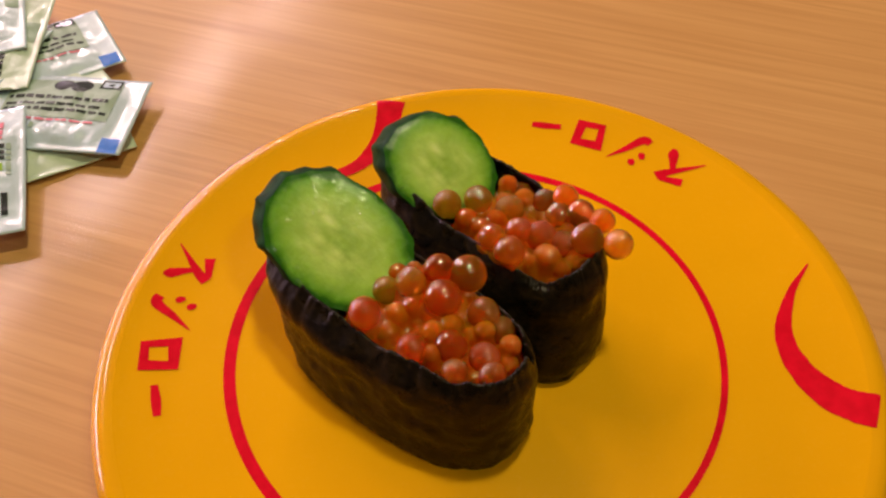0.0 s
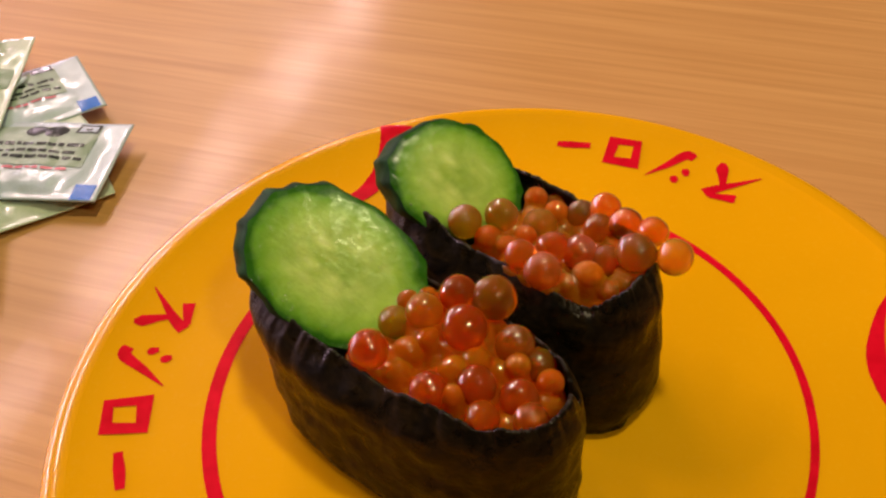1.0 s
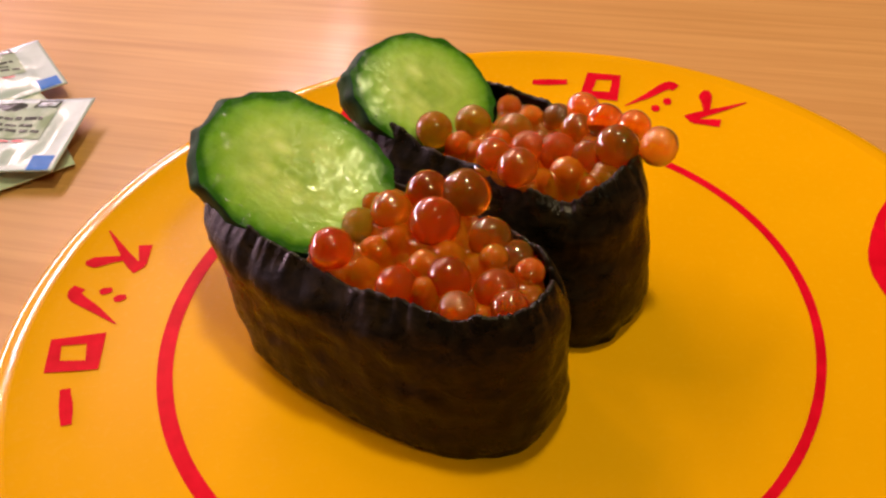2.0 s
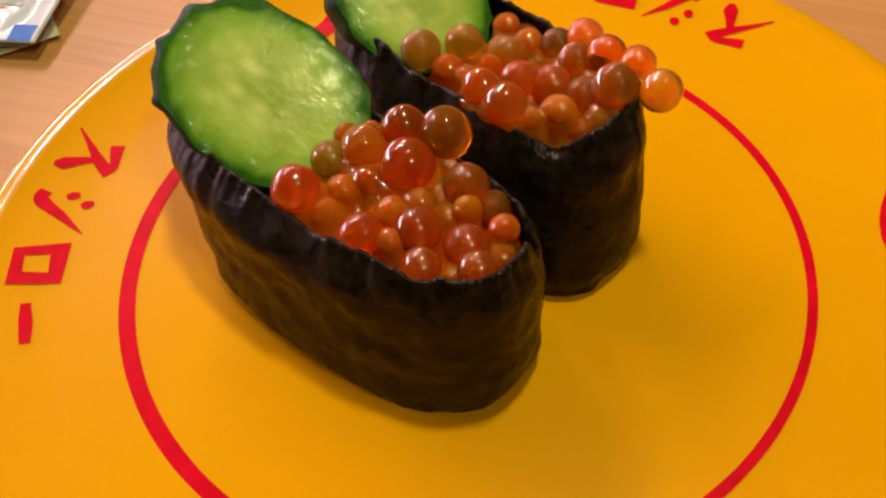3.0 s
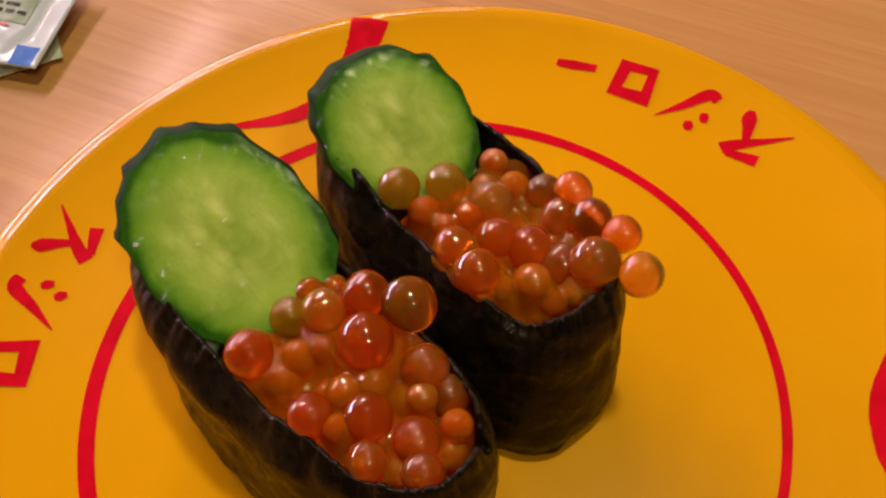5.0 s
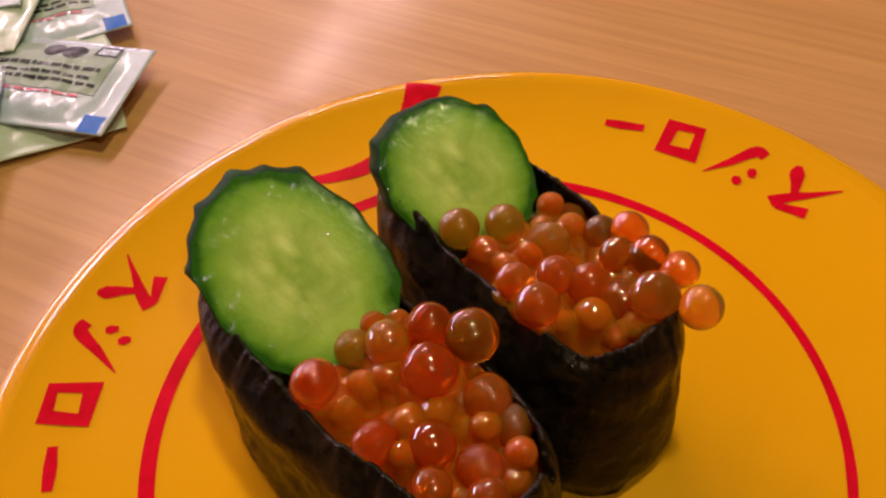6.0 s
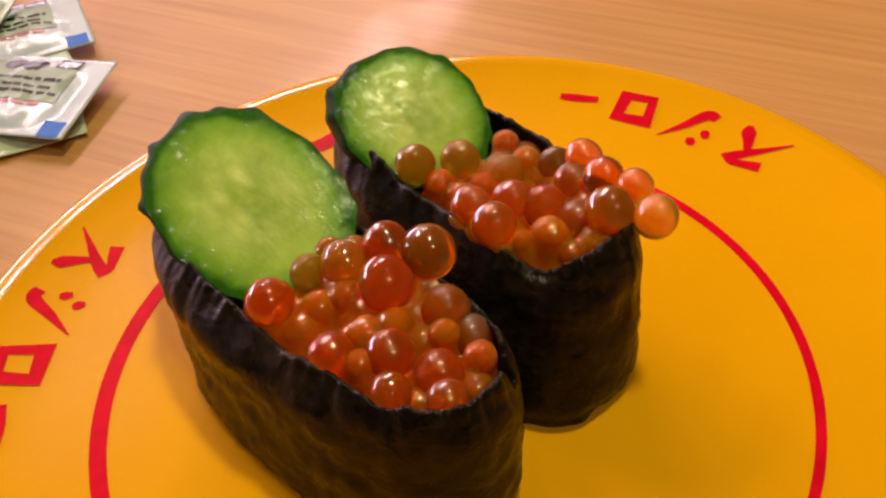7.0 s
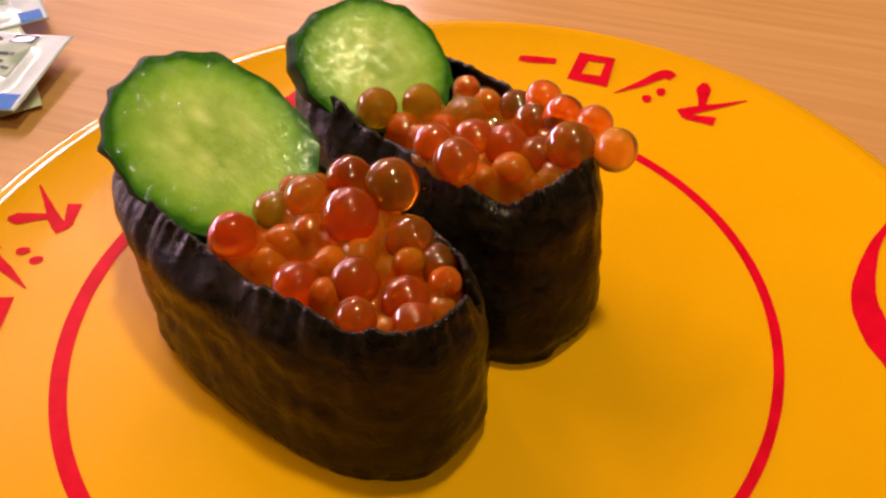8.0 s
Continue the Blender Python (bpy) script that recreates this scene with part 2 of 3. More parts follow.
for tube in TUBES:
    housing = tagged(new("ceiling_lamp"), "white box lamp in a row on the ceiling", "ceiling lamp", "row of ceiling lamps")
    housing.matrix_world = tube
    part("body", block(-0.07, 0.07, -0.22, 0.22, 0.01, 0.098, 0.008), LAMP_METAL, housing)
side_lamp = tagged(new("wall_lamp"), "long white strip lamp mounted low on the wall", "wall lamp")
side_lamp.matrix_world = SIDE
part("body", block(-0.09, 0.09, -1.33, 1.33, 0.008, 0.062, 0.006), LAMP_METAL, side_lamp)
for dx, dy in DOWNLIGHTS:
    can = tagged(new("downlight"), "small round white downlight set under the ceiling, out of view", "downlight", "downlights")
    can.location = (dx, dy, 1.67)
    part("can", lathe([(0.0, 0.05), (0.135, 0.05), (0.135, -0.012), (0.125, -0.012), (0.12, 0.004), (0.0, 0.006)], 40), LAMP_METAL, can)

# ---- the table ----
table = tagged(new("table"), "light wood-grain laminate restaurant table, glossy", "table")
part("tabletop", block(-0.62, 0.62, -0.34, 0.92, -0.03, 0.0, 0.003), WOOD, table, smooth=False)
part("post", lathe([(0.0, 0.0), (0.045, 0.0), (0.045, -0.66), (0.06, -0.675), (0.0, -0.675)], 40), STEEL, table, m=pose(0, 0.3, -0.031))
part("foot", lathe([(0.0, 0.0), (0.06, 0.0), (0.24, -0.012), (0.25, -0.02), (0.0, -0.02)], 48), STEEL, table, m=pose(0, 0.3, -0.70))

# ---- the plate ----
FLAT = 21.0
PLATE_X, PLATE_Y = 2.2, 0.5
TOP_PROFILE = [(0, 21.0), (50, 21.0), (56, 21.15), (61, 21.2), (65, 21.6), (69, 22.2), (72, 22.7), (73.4, 23.1), (74.8, 23.3), (76.1, 23.1), (77.2, 22.4), (77.9, 21.3), (78.2, 20.2)]


def plate_height(r):
    for (r0, z0), (r1, z1) in zip(TOP_PROFILE, TOP_PROFILE[1:]):
        if r <= r1:
            return z0 + (z1 - z0) * (r - r0) / (r1 - r0)
    return TOP_PROFILE[-1][1]


plate = tagged(new("plate"), "round bright yellow melamine plate with red brush marks", "plate")
plate.location = (PLATE_X * MM, PLATE_Y * MM, 0)
UNDER = [(77.9, 19.4), (76.8, 18.7), (70, 17.6), (56, 13.5), (47, 8.5), (44.5, 4), (44, 0.6), (43.4, 0.05), (41.4, 0.05), (40.8, 0.8), (40, 8), (36, 13), (20, 15), (0, 15.2)]
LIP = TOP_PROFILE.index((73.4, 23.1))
part("body", lathe([(r * MM, z * MM) for r, z in [(0, 21.0), (12, 21.0), (25, 21.0), (38, 21.0), (46, 21.0)] + TOP_PROFILE[1:LIP + 1]], 160), YELLOW, plate)
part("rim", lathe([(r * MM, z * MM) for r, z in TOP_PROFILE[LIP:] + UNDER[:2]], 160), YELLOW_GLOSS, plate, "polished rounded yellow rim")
part("foot", lathe([(r * MM, z * MM) for r, z in UNDER[1:]], 160), YELLOW, plate)


def painted(name, outline, label="", hole=None, lift=0.12):
    """A flat red mark on the plate, from (radius, degrees) corners; a hole makes it a frame."""
    bm = bmesh.new()

    def vert(r, a):
        return bm.verts.new((r * math.cos(radians(a)) * MM, r * math.sin(radians(a)) * MM, (plate_height(r) + lift) * MM))
    if hole:
        a, b = [vert(*p) for p in outline], [vert(*p) for p in hole]
        n = len(a)
        for i in range(n):
            bm.faces.new((a[i], a[(i + 1) % n], b[(i + 1) % n], b[i]))
    else:
        half = len(outline) // 2
        left, right = outline[:half], outline[half:][::-1]
        # strips between the two long sides, cut fine so that they follow the rim
        rows = []
        for k in range(half):
            l, r = left[k], right[k]
            rows.append([vert(l[0] + (r[0] - l[0]) * s / 4, l[1] + (r[1] - l[1]) * s / 4) for s in range(5)])
        for p, q in zip(rows, rows[1:]):
            for s in range(4):
                bm.faces.new((p[s], p[s + 1], q[s + 1], q[s]))
    return part(name, bm, RED, plate, label)


def stroke(points):
    """The outline of a brush stroke from (radius, degrees, width) along its middle, smoothed."""
    dense = []
    n = len(points)
    for k in range(n - 1):
        p0, p1, p2, p3 = points[max(k - 1, 0)], points[k], points[k + 1], points[min(k + 2, n - 1)]
        for s in range(8):
            u = s / 8
            dense.append([0.5 * (2 * b + (c - a) * u + (2 * a - 5 * b + 4 * c - d) * u * u + (3 * b - a - 3 * c + d) * u ** 3) for a, b, c, d in zip(p0, p1, p2, p3)])
    dense.append(list(points[-1]))
    xy = [Vector((r * math.cos(radians(a)), r * math.sin(radians(a)))) for r, a, w in dense]
    left, right = [], []
    for k, p in enumerate(xy):
        d = (xy[min(k + 1, len(xy) - 1)] - xy[max(k - 1, 0)]).normalized()
        side = Vector((-d.y, d.x)) * max(dense[k][2], 0.05) / 2 * (1 + 0.10 * noise.noise((p.x * 0.9, p.y * 0.9, 3.1)))
        for out, q in ((left, p + side), (right, p - side)):
            out.append((q.length, math.degrees(math.atan2(q.y, q.x))))
    return left + right[::-1]


# the ring: a brushed circle, broad on one side and thin on the other, a little off the plate's centre
bm = bmesh.new()
STEPS = 240
loops = []
for i in range(STEPS):
    a = TAU * i / STEPS
    width = 1.95 - 0.55 * math.cos(a + 0.35) + 0.10 * noise.noise((math.cos(a) * 9, math.sin(a) * 9, 0))
    mid = 49.15 - 0.1 * math.cos(a)
    loops.append([bm.verts.new(((mid + s * width / 2) * math.cos(a) * MM, (mid + s * width / 2) * math.sin(a) * MM, (FLAT + 0.09) * MM)) for s in (-1, 1)])
for i in range(STEPS):
    a, b = loops[i], loops[(i + 1) % STEPS]
    bm.faces.new((a[0], a[1], b[1], b[0]))
part("ring_mark", bm, RED, plate, "thin red brushed ring", m=pose(-PLATE_X * MM, -PLATE_Y * MM, 0))

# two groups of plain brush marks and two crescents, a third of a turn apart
for turn in (0.0, 116.3):
    def at(*pts):
        return [(p[0], p[1] + turn, *p[2:]) for p in pts]
    painted("bar_mark", stroke(at((65.4, 78.4, 1.5), (65.5, 75.5, 1.9), (65.9, 72.2, 1.5))))
    painted("frame_mark", at((69.4, 69.2), (69.8, 63.5), (61.8, 62.0), (61.6, 69.2)), hole=at((67.5, 67.2), (67.9, 64.6), (64.3, 64.2), (63.8, 67.3)))
    painted("slash_mark", stroke(at((60.8, 60.3, 0.2), (65.0, 57.6, 1.5), (69.3, 55.4, 2.3), (69.2, 53.8, 2.0))))
    painted("dot_mark", stroke(at((62.9, 55.4, 1.0), (62.1, 54.9, 1.7), (61.2, 54.4, 0.9))))
    painted("dot_mark", stroke(at((65.8, 54.2, 1.0), (65.0, 53.8, 1.6), (64.0, 53.3, 0.9))))
    painted("drop_mark", stroke(at((70.9, 49.2, 1.0), (69.4, 48.7, 2.5), (67.5, 47.7, 1.8), (65.4, 46.7, 1.2))))
    painted("spike_mark", stroke(at((61.6, 48.5, 2.4), (64.2, 47.0, 2.0), (67.6, 44.6, 1.1), (71.2, 42.4, 0.3))))
    painted("tail_mark", stroke(at((61.5, 47.4, 1.2), (62.7, 45.0, 1.9), (63.6, 43.1, 2.3))), )
for points in (((71.0, 14.8, 0.4), (65.0, 10.4, 1.7), (60.6, 3.6, 3.2), (60.0, -2.5, 4.2), (62.4, -8.0, 5.4), (66.8, -11.9, 6.4), (71.0, -13.4, 7.2), (74.6, -13.9, 7.4)),
               ((64.2, 136.8, 0.3), (61.0, 131.0, 1.6), (58.9, 126.0, 2.8), (58.4, 121.0, 3.5), (59.9, 116.5, 4.0), (64.2, 111.8, 4.8), (70.0, 108.6, 6.0), (74.8, 106.9, 7.2))):
    painted("crescent_mark", stroke(points), "broad red crescent")


# ---- gunkan sushi ----
def super_oval(u, half_left, half_right, half_width, power):
    c, s = math.cos(u), math.sin(u)
    half = half_right if c > 0 else half_left
    return math.copysign(abs(c) ** (2 / power), c) * half, math.copysign(abs(s) ** (2 / power), s) * half_width


def wall_point(shape, u, v):
    """A point of the wrap's outer wall: u round it, v from base (0) to rim (1), in millimetres."""
    bx, by = super_oval(u, *shape["base"][2:], shape["power"])
    tx, ty = super_oval(u, *shape["top"][2:], shape["power"])
    x0, y0, x1, y1 = bx + shape["base"][0], by + shape["base"][1], tx + shape["top"][0], ty + shape["top"][1]
    belly = 0.2 * math.sin(math.pi * min(max(v, 0), 1)) - 1.5 * max(0.0, (v - 0.72) / 0.28) ** 2
    # the near long side rolls in over the filling
    roll = shape["roll"] * max(0.0, -math.sin(u)) * max(0.0, 0.5 - 0.6 * math.cos(u))
    belly += roll * (1.7 * math.exp(-((v - 0.80) / 0.14) ** 2) - 1.6 * max(0.0, (v - 0.85) / 0.15) ** 2)
    x, y = x0 + (x1 - x0) * v, y0 + (y1 - y0) * v
    x, y = x + belly * math.cos(u), y + belly * math.sin(u)
    return x, y


def rim_height(shape, u, ragged=True):
    low, left, right, rag = shape["rim"]
    c = math.cos(u)
    h = low + (left * max(-c, 0) ** 1.5 + right * max(c, 0) ** 1.5)
    q = Vector((math.cos(u) * 3, math.sin(u) * 3, shape["seed"]))
    h += rag * (noise.noise(q * 1.1) * 0.9 + noise.noise(q * 3.7) * 0.5)
    if not ragged:
        return h
    h += rag * (noise.noise(q * 11) * 0.4 + noise.noise(q * 27) * 0.35)
    for where, width, depth in shape["tears"]:
        d = (u - where + math.pi) % TAU - math.pi
        h -= depth * math.exp(-(d / width) ** 2)
    return h


def nori_wrap(shape, parent):
    bm = bmesh.new()
    n, rows = 360, 26
    outer, inner = [], []
    smooth_rim, ragged_rim = [[rim_height(shape, TAU * i / n, rough) for i in range(n)] for rough in (False, True)]
    for j in range(rows + 1):
        v = j / rows
        ring_o, ring_i = [], []
        for i in range(n):
            u = TAU * i / n
            x, y = wall_point(shape, u, v)
            z = 0.15 + v * (smooth_rim[i] - 0.15) + (ragged_rim[i] - smooth_rim[i]) * max(0.0, (v - 0.84) / 0.16) ** 2
            q = Vector((x * 0.16, y * 0.16, z * 0.26 + shape["seed"]))
            out = 0.45 * noise.noise(q) + 0.26 * noise.noise(q * 2.3) + 0.06 * noise.noise(q * 5.5)
            out -= 1.1 * max(0.0, 1 - v * 9)
            nx, ny = math.cos(u), math.sin(u)
            ring_o.append(bm.verts.new(((x + nx * out) * MM, (y + ny * out) * MM, z * MM)))
            ring_i.append(bm.verts.new(((x + nx * (out - 0.9)) * MM, (y + ny * (out - 0.9)) * MM, z * MM)))
        outer.append(ring_o)
        inner.append(ring_i)
    # the rim is rounded over
    crown = [[bm.verts.new(outer[rows][i].co.lerp(inner[rows][i].co, f) + Vector((0, 0, lift * MM))) for i in range(n)] for f, lift in ((0.2, 0.25), (0.5, 0.36), (0.8, 0.25))]
    bands = [outer[rows], *crown, inner[rows]]
    for i in range(n):
        k = (i + 1) % n
        for a, b in zip(bands, bands[1:]):
            bm.faces.new((a[i], a[k], b[k], b[i]))
        for j in range(rows):
            bm.faces.new((outer[j][i], outer[j][k], outer[j + 1][k], outer[j + 1][i]))
            bm.faces.new((inner[j][k], inner[j][i], inner[j + 1][i], inner[j + 1][k]))
        bm.faces.new((outer[0][k], outer[0][i], inner[0][i], inner[0][k]))
    return part("nori_wrap", bm, NORI, parent, "dark crinkled seaweed sheet with a ragged rim")


def rice_block(shape, parent):
    bm = bmesh.new()
    n = 72
    rings = []
    for v, inset in [(0.0, 2.4), (0.25, 1.1), (0.5, 1.0)]:
        rings.append([(*wall_point(shape, TAU * i / n, v), inset, 0.4 + v * 22) for i in range(n)])
    cx, cy = shape["top"][0], shape["top"][1]
    verts = []
    for ring in rings:
        row = []
        for i, (x, y, inset, z) in enumerate(ring):
            u = TAU * i / n
            row.append(bm.verts.new(((x - inset * math.cos(u)) * MM, (y - inset * math.sin(u)) * MM, z * MM)))
        verts.append(row)
    for scale, z in ((0.85, 14.0), (0.6, 15.0), (0.3, 15.4)):
        row = []
        for i, (x, y, inset, _) in enumerate(rings[-1]):
            wob = 0.5 * noise.noise((x * 0.4, y * 0.4, scale * 9))
            row.append(bm.verts.new(((cx + (x - cx) * scale) * MM, (cy + (y - cy) * scale) * MM, (z + wob) * MM)))
        verts.append(row)
    for a, b in zip(verts, verts[1:]):
        for i in range(n):
            k = (i + 1) % n
            bm.faces.new((a[i], a[k], b[k], b[i]))
    bm.faces.new(verts[-1])
    bm.faces.new(verts[0][::-1])
    return part("rice", bm, RICE, parent, "white vinegared rice under the topping")


def cucumber(parent, m, rx, ry, seed, lean):
    """A thick slanted slice: pale cut face, dark knobbly skin round its side. Local x runs along its length."""
    n = 120

    rnd = random.Random(seed)
    knobs = [(TAU * (i + rnd.uniform(-0.3, 0.3)) / 15, rnd.uniform(0.08, 0.13), rnd.uniform(0.012, 0.05)) for i in range(15)]

    def rim(u, grow=1.0, knob=0.0):
        q = Vector((math.cos(u) * 2.2, math.sin(u) * 2.2, seed))
        k = 1 + 0.03 * noise.noise(q) + 0.02 * noise.noise(q * 2.2)
        for where, width, height in knobs:
            d = (u - where + math.pi) % TAU - math.pi
            k += (height * (1 + 30 * knob)) * math.exp(-(d / width) ** 2)
        x, y = super_oval(u, rx, rx, ry, 2.2)
        return x * k * grow, y * k * grow
    bm = bmesh.new()
    rows = []
    for f in (0.2, 0.4, 0.6, 0.75, 0.88, 0.96, 1.0):
        row = []
        for i in range(n):
            x, y = rim(TAU * i / n, f)
            z = 0.35 * (1 - f * f) + 0.07 * noise.noise((x * 0.35, y * 0.35, seed)) * (1 - f ** 6) - 0.12 * max(0, f - 0.93) / 0.07
            row.append(bm.verts.new((x * MM, y * MM, z * MM)))
        rows.append(row)
    for a, b in zip(rows, rows[1:]):
        for i in range(n):
            k = (i + 1) % n
            bm.faces.new((a[i], a[k], b[k], b[i]))
    bm.faces.new(rows[0])
    slice_ob = part("cucumber_slice", bm, flesh_material(rx * MM, ry * MM), parent, "thick slanted cucumber slice with a moist pale green face", m=m)
    bm = bmesh.new()
    rows = []
    for depth, grow, knob in ((-0.33, 0.998, 0.0), (0.3, 1.008, 0.0), (0.9, 1.018, 0.006), (1.6, 1.024, 0.014), (2.6, 1.024, 0.026), (3.6, 1.02, 0.012), (5.0, 1.01, 0.004), (7.5, 0.98, 0.0), (8.5, 0.9, 0.0)):
        row = []
        for i in range(n):
            x, y = rim(TAU * i / n, grow, knob)
            d = max(depth, 0)
            row.append(bm.verts.new(((x + lean[0] * d) * MM, (y + lean[1] * d) * MM, (-depth - 0.45 * (depth < 0)) * MM)))
        rows.append(row)
    for a, b in zip(rows, rows[1:]):
        for i in range(n):
            k = (i + 1) % n
            bm.faces.new((a[i], a[k], b[k], b[i]))
    bm.faces.new(rows[-1])
    part("skin", bm, SKIN, slice_ob, "dark green knobbly cucumber skin")
    return slice_ob


def egg_mesh(seed, mat):
    bm = bmesh.new()
    bmesh.ops.create_uvsphere(bm, u_segments=28, v_segments=18, radius=1 * MM)
    for v in bm.verts:
        v.co *= 1 + 0.035 * noise.noise(v.co / MM * 1.1 + Vector((seed, 0, 0)))
    return mesh_of("roe_egg", bm, mat)


EGGS = [egg_mesh(s, ROE) for s in (1.0, 7.0, 13.0)]
AMBER_EGGS = [egg_mesh(s, AMBER_ROE) for s in (1.0, 7.0, 13.0)]
DEEP_EGGS = [egg_mesh(s, DEEP_ROE) for s in (1.0, 7.0, 13.0)]


def roe_pile(shape, parent, placed, amber, reach, level, seed):
    """The eggs seen on top stand at their places; the rest are heaped below and between them."""
    rnd = random.Random(seed)
    eggs = [(Vector(p[:3]), p[3]) for p in placed]
    wall = [wall_point(shape, TAU * i / 90, v) for i in range(120) for v in (0.9, 1.0)]
    for tries, (low, high) in ((2600, (level - 3.0, level - 0.1)), (900, (level - 6.5, level - 3.5))):
        for _ in range(tries):
            u, f = rnd.uniform(0, TAU), math.sqrt(rnd.random())
            x, y = wall_point(shape, u, 0.8)
            cx, cy = shape["top"][0], shape["top"][1]
            x, y = cx + (x - cx) * f, cy + (y - cy) * f
            p, r = Vector((x, y, rnd.uniform(low, high))), rnd.uniform(1.8, 2.7)
            edge = min(math.hypot(x - wx, y - wy) for wx, wy in wall)
            if not reach[0] < x < reach[1] or edge < r + 1.0:
                continue
            if all((p - q).length > 0.72 * (r + s) for q, s in eggs):
                eggs.append((p, r))
    for k, (p, r) in enumerate(eggs):
        if k >= len(placed) and p.z < level - 4.2:
            continue
        ob = new("roe_egg", (AMBER_EGGS if k in amber else EGGS if k < len(placed) else DEEP_EGGS)[k % 3])
        ob.parent = parent
        ob.matrix_local = Matrix.LocRotScale(p * MM, Euler((rnd.uniform(0, 6), rnd.uniform(0, 6), rnd.uniform(0, 6))), (r, r * rnd.uniform(0.93, 1.03), r))
    return eggs, len(placed)


def roe_mass(shape, parent, heap, reach, level):
    """The juice that fills the gaps of the heap: a wet sheet drawn up round every egg that meets the wrap."""
    eggs, first = heap
    bm = bmesh.new()
    n, m = 150, 44
    cx, cy = shape["top"][0], shape["top"][1]
    centre_x = (reach[0] + reach[1]) / 2
    rows = []
    for j in range(1, m + 1):
        f = j / m
        row = []
        for i in range(n):
            x, y = wall_point(shape, TAU * i / n, 0.8)
            x, y = cx + (x - cx) * 0.91, cy + (y - cy) * 0.91
            x = max(x, reach[0])
            x, y = centre_x + (x - centre_x) * f, cy + (y - cy) * f
            base = level - 1.6 - 2.0 * f ** 4 + 0.5 * noise.noise((x * 0.42, y * 0.42, 2))
            total = math.exp(base / 0.5)
            for k, (p, r) in enumerate(eggs):
                d = math.hypot(x - p.x, y - p.y)
                if d < r * 1.5:
                    top = p.z + math.sqrt(max(r * r - d * d, 0)) - 3.0 * max(0.0, d - r)
                    if k < first:
                        top = min(top, p.z - 0.25 * r)
                    total += math.exp(min(top - 0.15 - 26 * max(0.0, f - 0.85), level + 1.8) / 0.5)
            row.append(bm.verts.new((x * MM, y * MM, 0.5 * math.log(total) * MM)))
        rows.append(row)
    for a, b in zip(rows, rows[1:]):
        for i in range(n):
            k = (i + 1) % n
            bm.faces.new((a[i], a[k], b[k], b[i]))
    bm.faces.new(rows[0])
    return part("roe_mass", bm, DEEP_ROE, parent, "wet crushed roe between the eggs")


def to_local(points, turn):
    """From millimetres over the plate's flat to a sushi's own axes."""
    c, s = math.cos(radians(turn)), math.sin(radians(turn))
    return [(c * x + s * y, -s * x + c * y, z, r) for x, y, z, r in points]


FRONT_TURN, BACK_TURN = -36.5, -44.0
FRONT = dict(base=(-5.1, -14.7, 26.6, 25.3, 13.7), top=(-8.5, -12.2, 29.8, 27.8, 12.0), power=2.5, roll=0.8, rim=(21.4, 2.6, 0.6, 0.9), seed=2.0,
             tears=[(0.32, 0.06, 3.2), (0.5, 0.04, 1.2), (-0.9, 0.10, 1.0), (2.5, 0.2, 1.0)])
BACK = dict(base=(-6.0, 10.3, 26.0, 26.0, 13.6), top=(-10.5, 15.6, 26.5, 26.0, 11.8), power=2.7, roll=0.25, rim=(21.6, 2.8, 1.8, 0.8), seed=9.0,
            tears=[(-0.75, 0.3, 1.9), (0.1, 0.05, 0.8), (1.9, 0.10, 0.8)])

front = tagged(new("gunkan_sushi"), "seaweed-wrapped sushi with salmon roe and cucumber on the plate", "sushi", "sushi on the plate")
front.matrix_world = pose(0, 0, FLAT * MM, 0, 0, FRONT_TURN)
nori_wrap(FRONT, front)
rice_block(FRONT, front)
cucumber(front, pose(-24.2 * MM, -10.0 * MM, 25.5 * MM, 12, 19, -2), 15.2, 11.3, 4.0, (-0.64, 0.10))
heap = roe_pile(FRONT, front, to_local([(-20.1, -8.2, 22.4, 3.1), (-16.5, -1.9, 20.8, 2.8), (-12.0, -2.1, 23.2, 2.9), (-6.2, -5.9, 23.5, 3.6), (-6.9, 0.2, 24.2, 3.0), (-1.6, -0.6, 23.7, 3.6), (1.0, -7.8, 21.4, 3.1),
         (4.1, -10.4, 19.6, 2.9), (-11.6, -14.8, 20.8, 3.0), (-4.9, -14.4, 20.9, 3.1), (-4.3, -19.5, 20.2, 2.7), (2.3, -20.4, 20.6, 2.6), (1.0, -16.5, 20.2, 3.0)], FRONT_TURN), (1, 2), (-13, 20), 21.5, 3)
roe_mass(FRONT, front, heap, (-17, 20), 20.6)

back = tagged(new("gunkan_sushi"), "seaweed-wrapped sushi with salmon roe and cucumber, one egg hanging over", "sushi", "sushi on the plate")
back.matrix_world = pose(0, 0, FLAT * MM, 0, 0, BACK_TURN)
nori_wrap(BACK, back)
rice_block(BACK, back)
bm = bmesh.new()
scrap = [[bm.verts.new(((-0.2 + 1.7 * k / 8) * MM, (w * (0.5 - 0.03 * k)) * MM, (0.8 * math.sin(k / 8 * 2.6) + 0.25 * math.sin(k * 1.7)) * MM)) for w in (-0.5, 0.5)] for k in range(9)]
under = [[bm.verts.new(v.co - Vector((0, 0, 0.25 * MM))) for v in pair] for pair in scrap]
for p, q in ((scrap, 0), (under, 0)):
    for k in range(8):
        bm.faces.new((p[k][0], p[k + 1][0], p[k + 1][1], p[k][1]))
for k in range(8):
    for w in (0, 1):
        bm.faces.new((scrap[k][w], scrap[k + 1][w], under[k + 1][w], under[k][w]))
for k in (0, 8):
    bm.faces.new((scrap[k][0], scrap[k][1], under[k][1], under[k][0]))
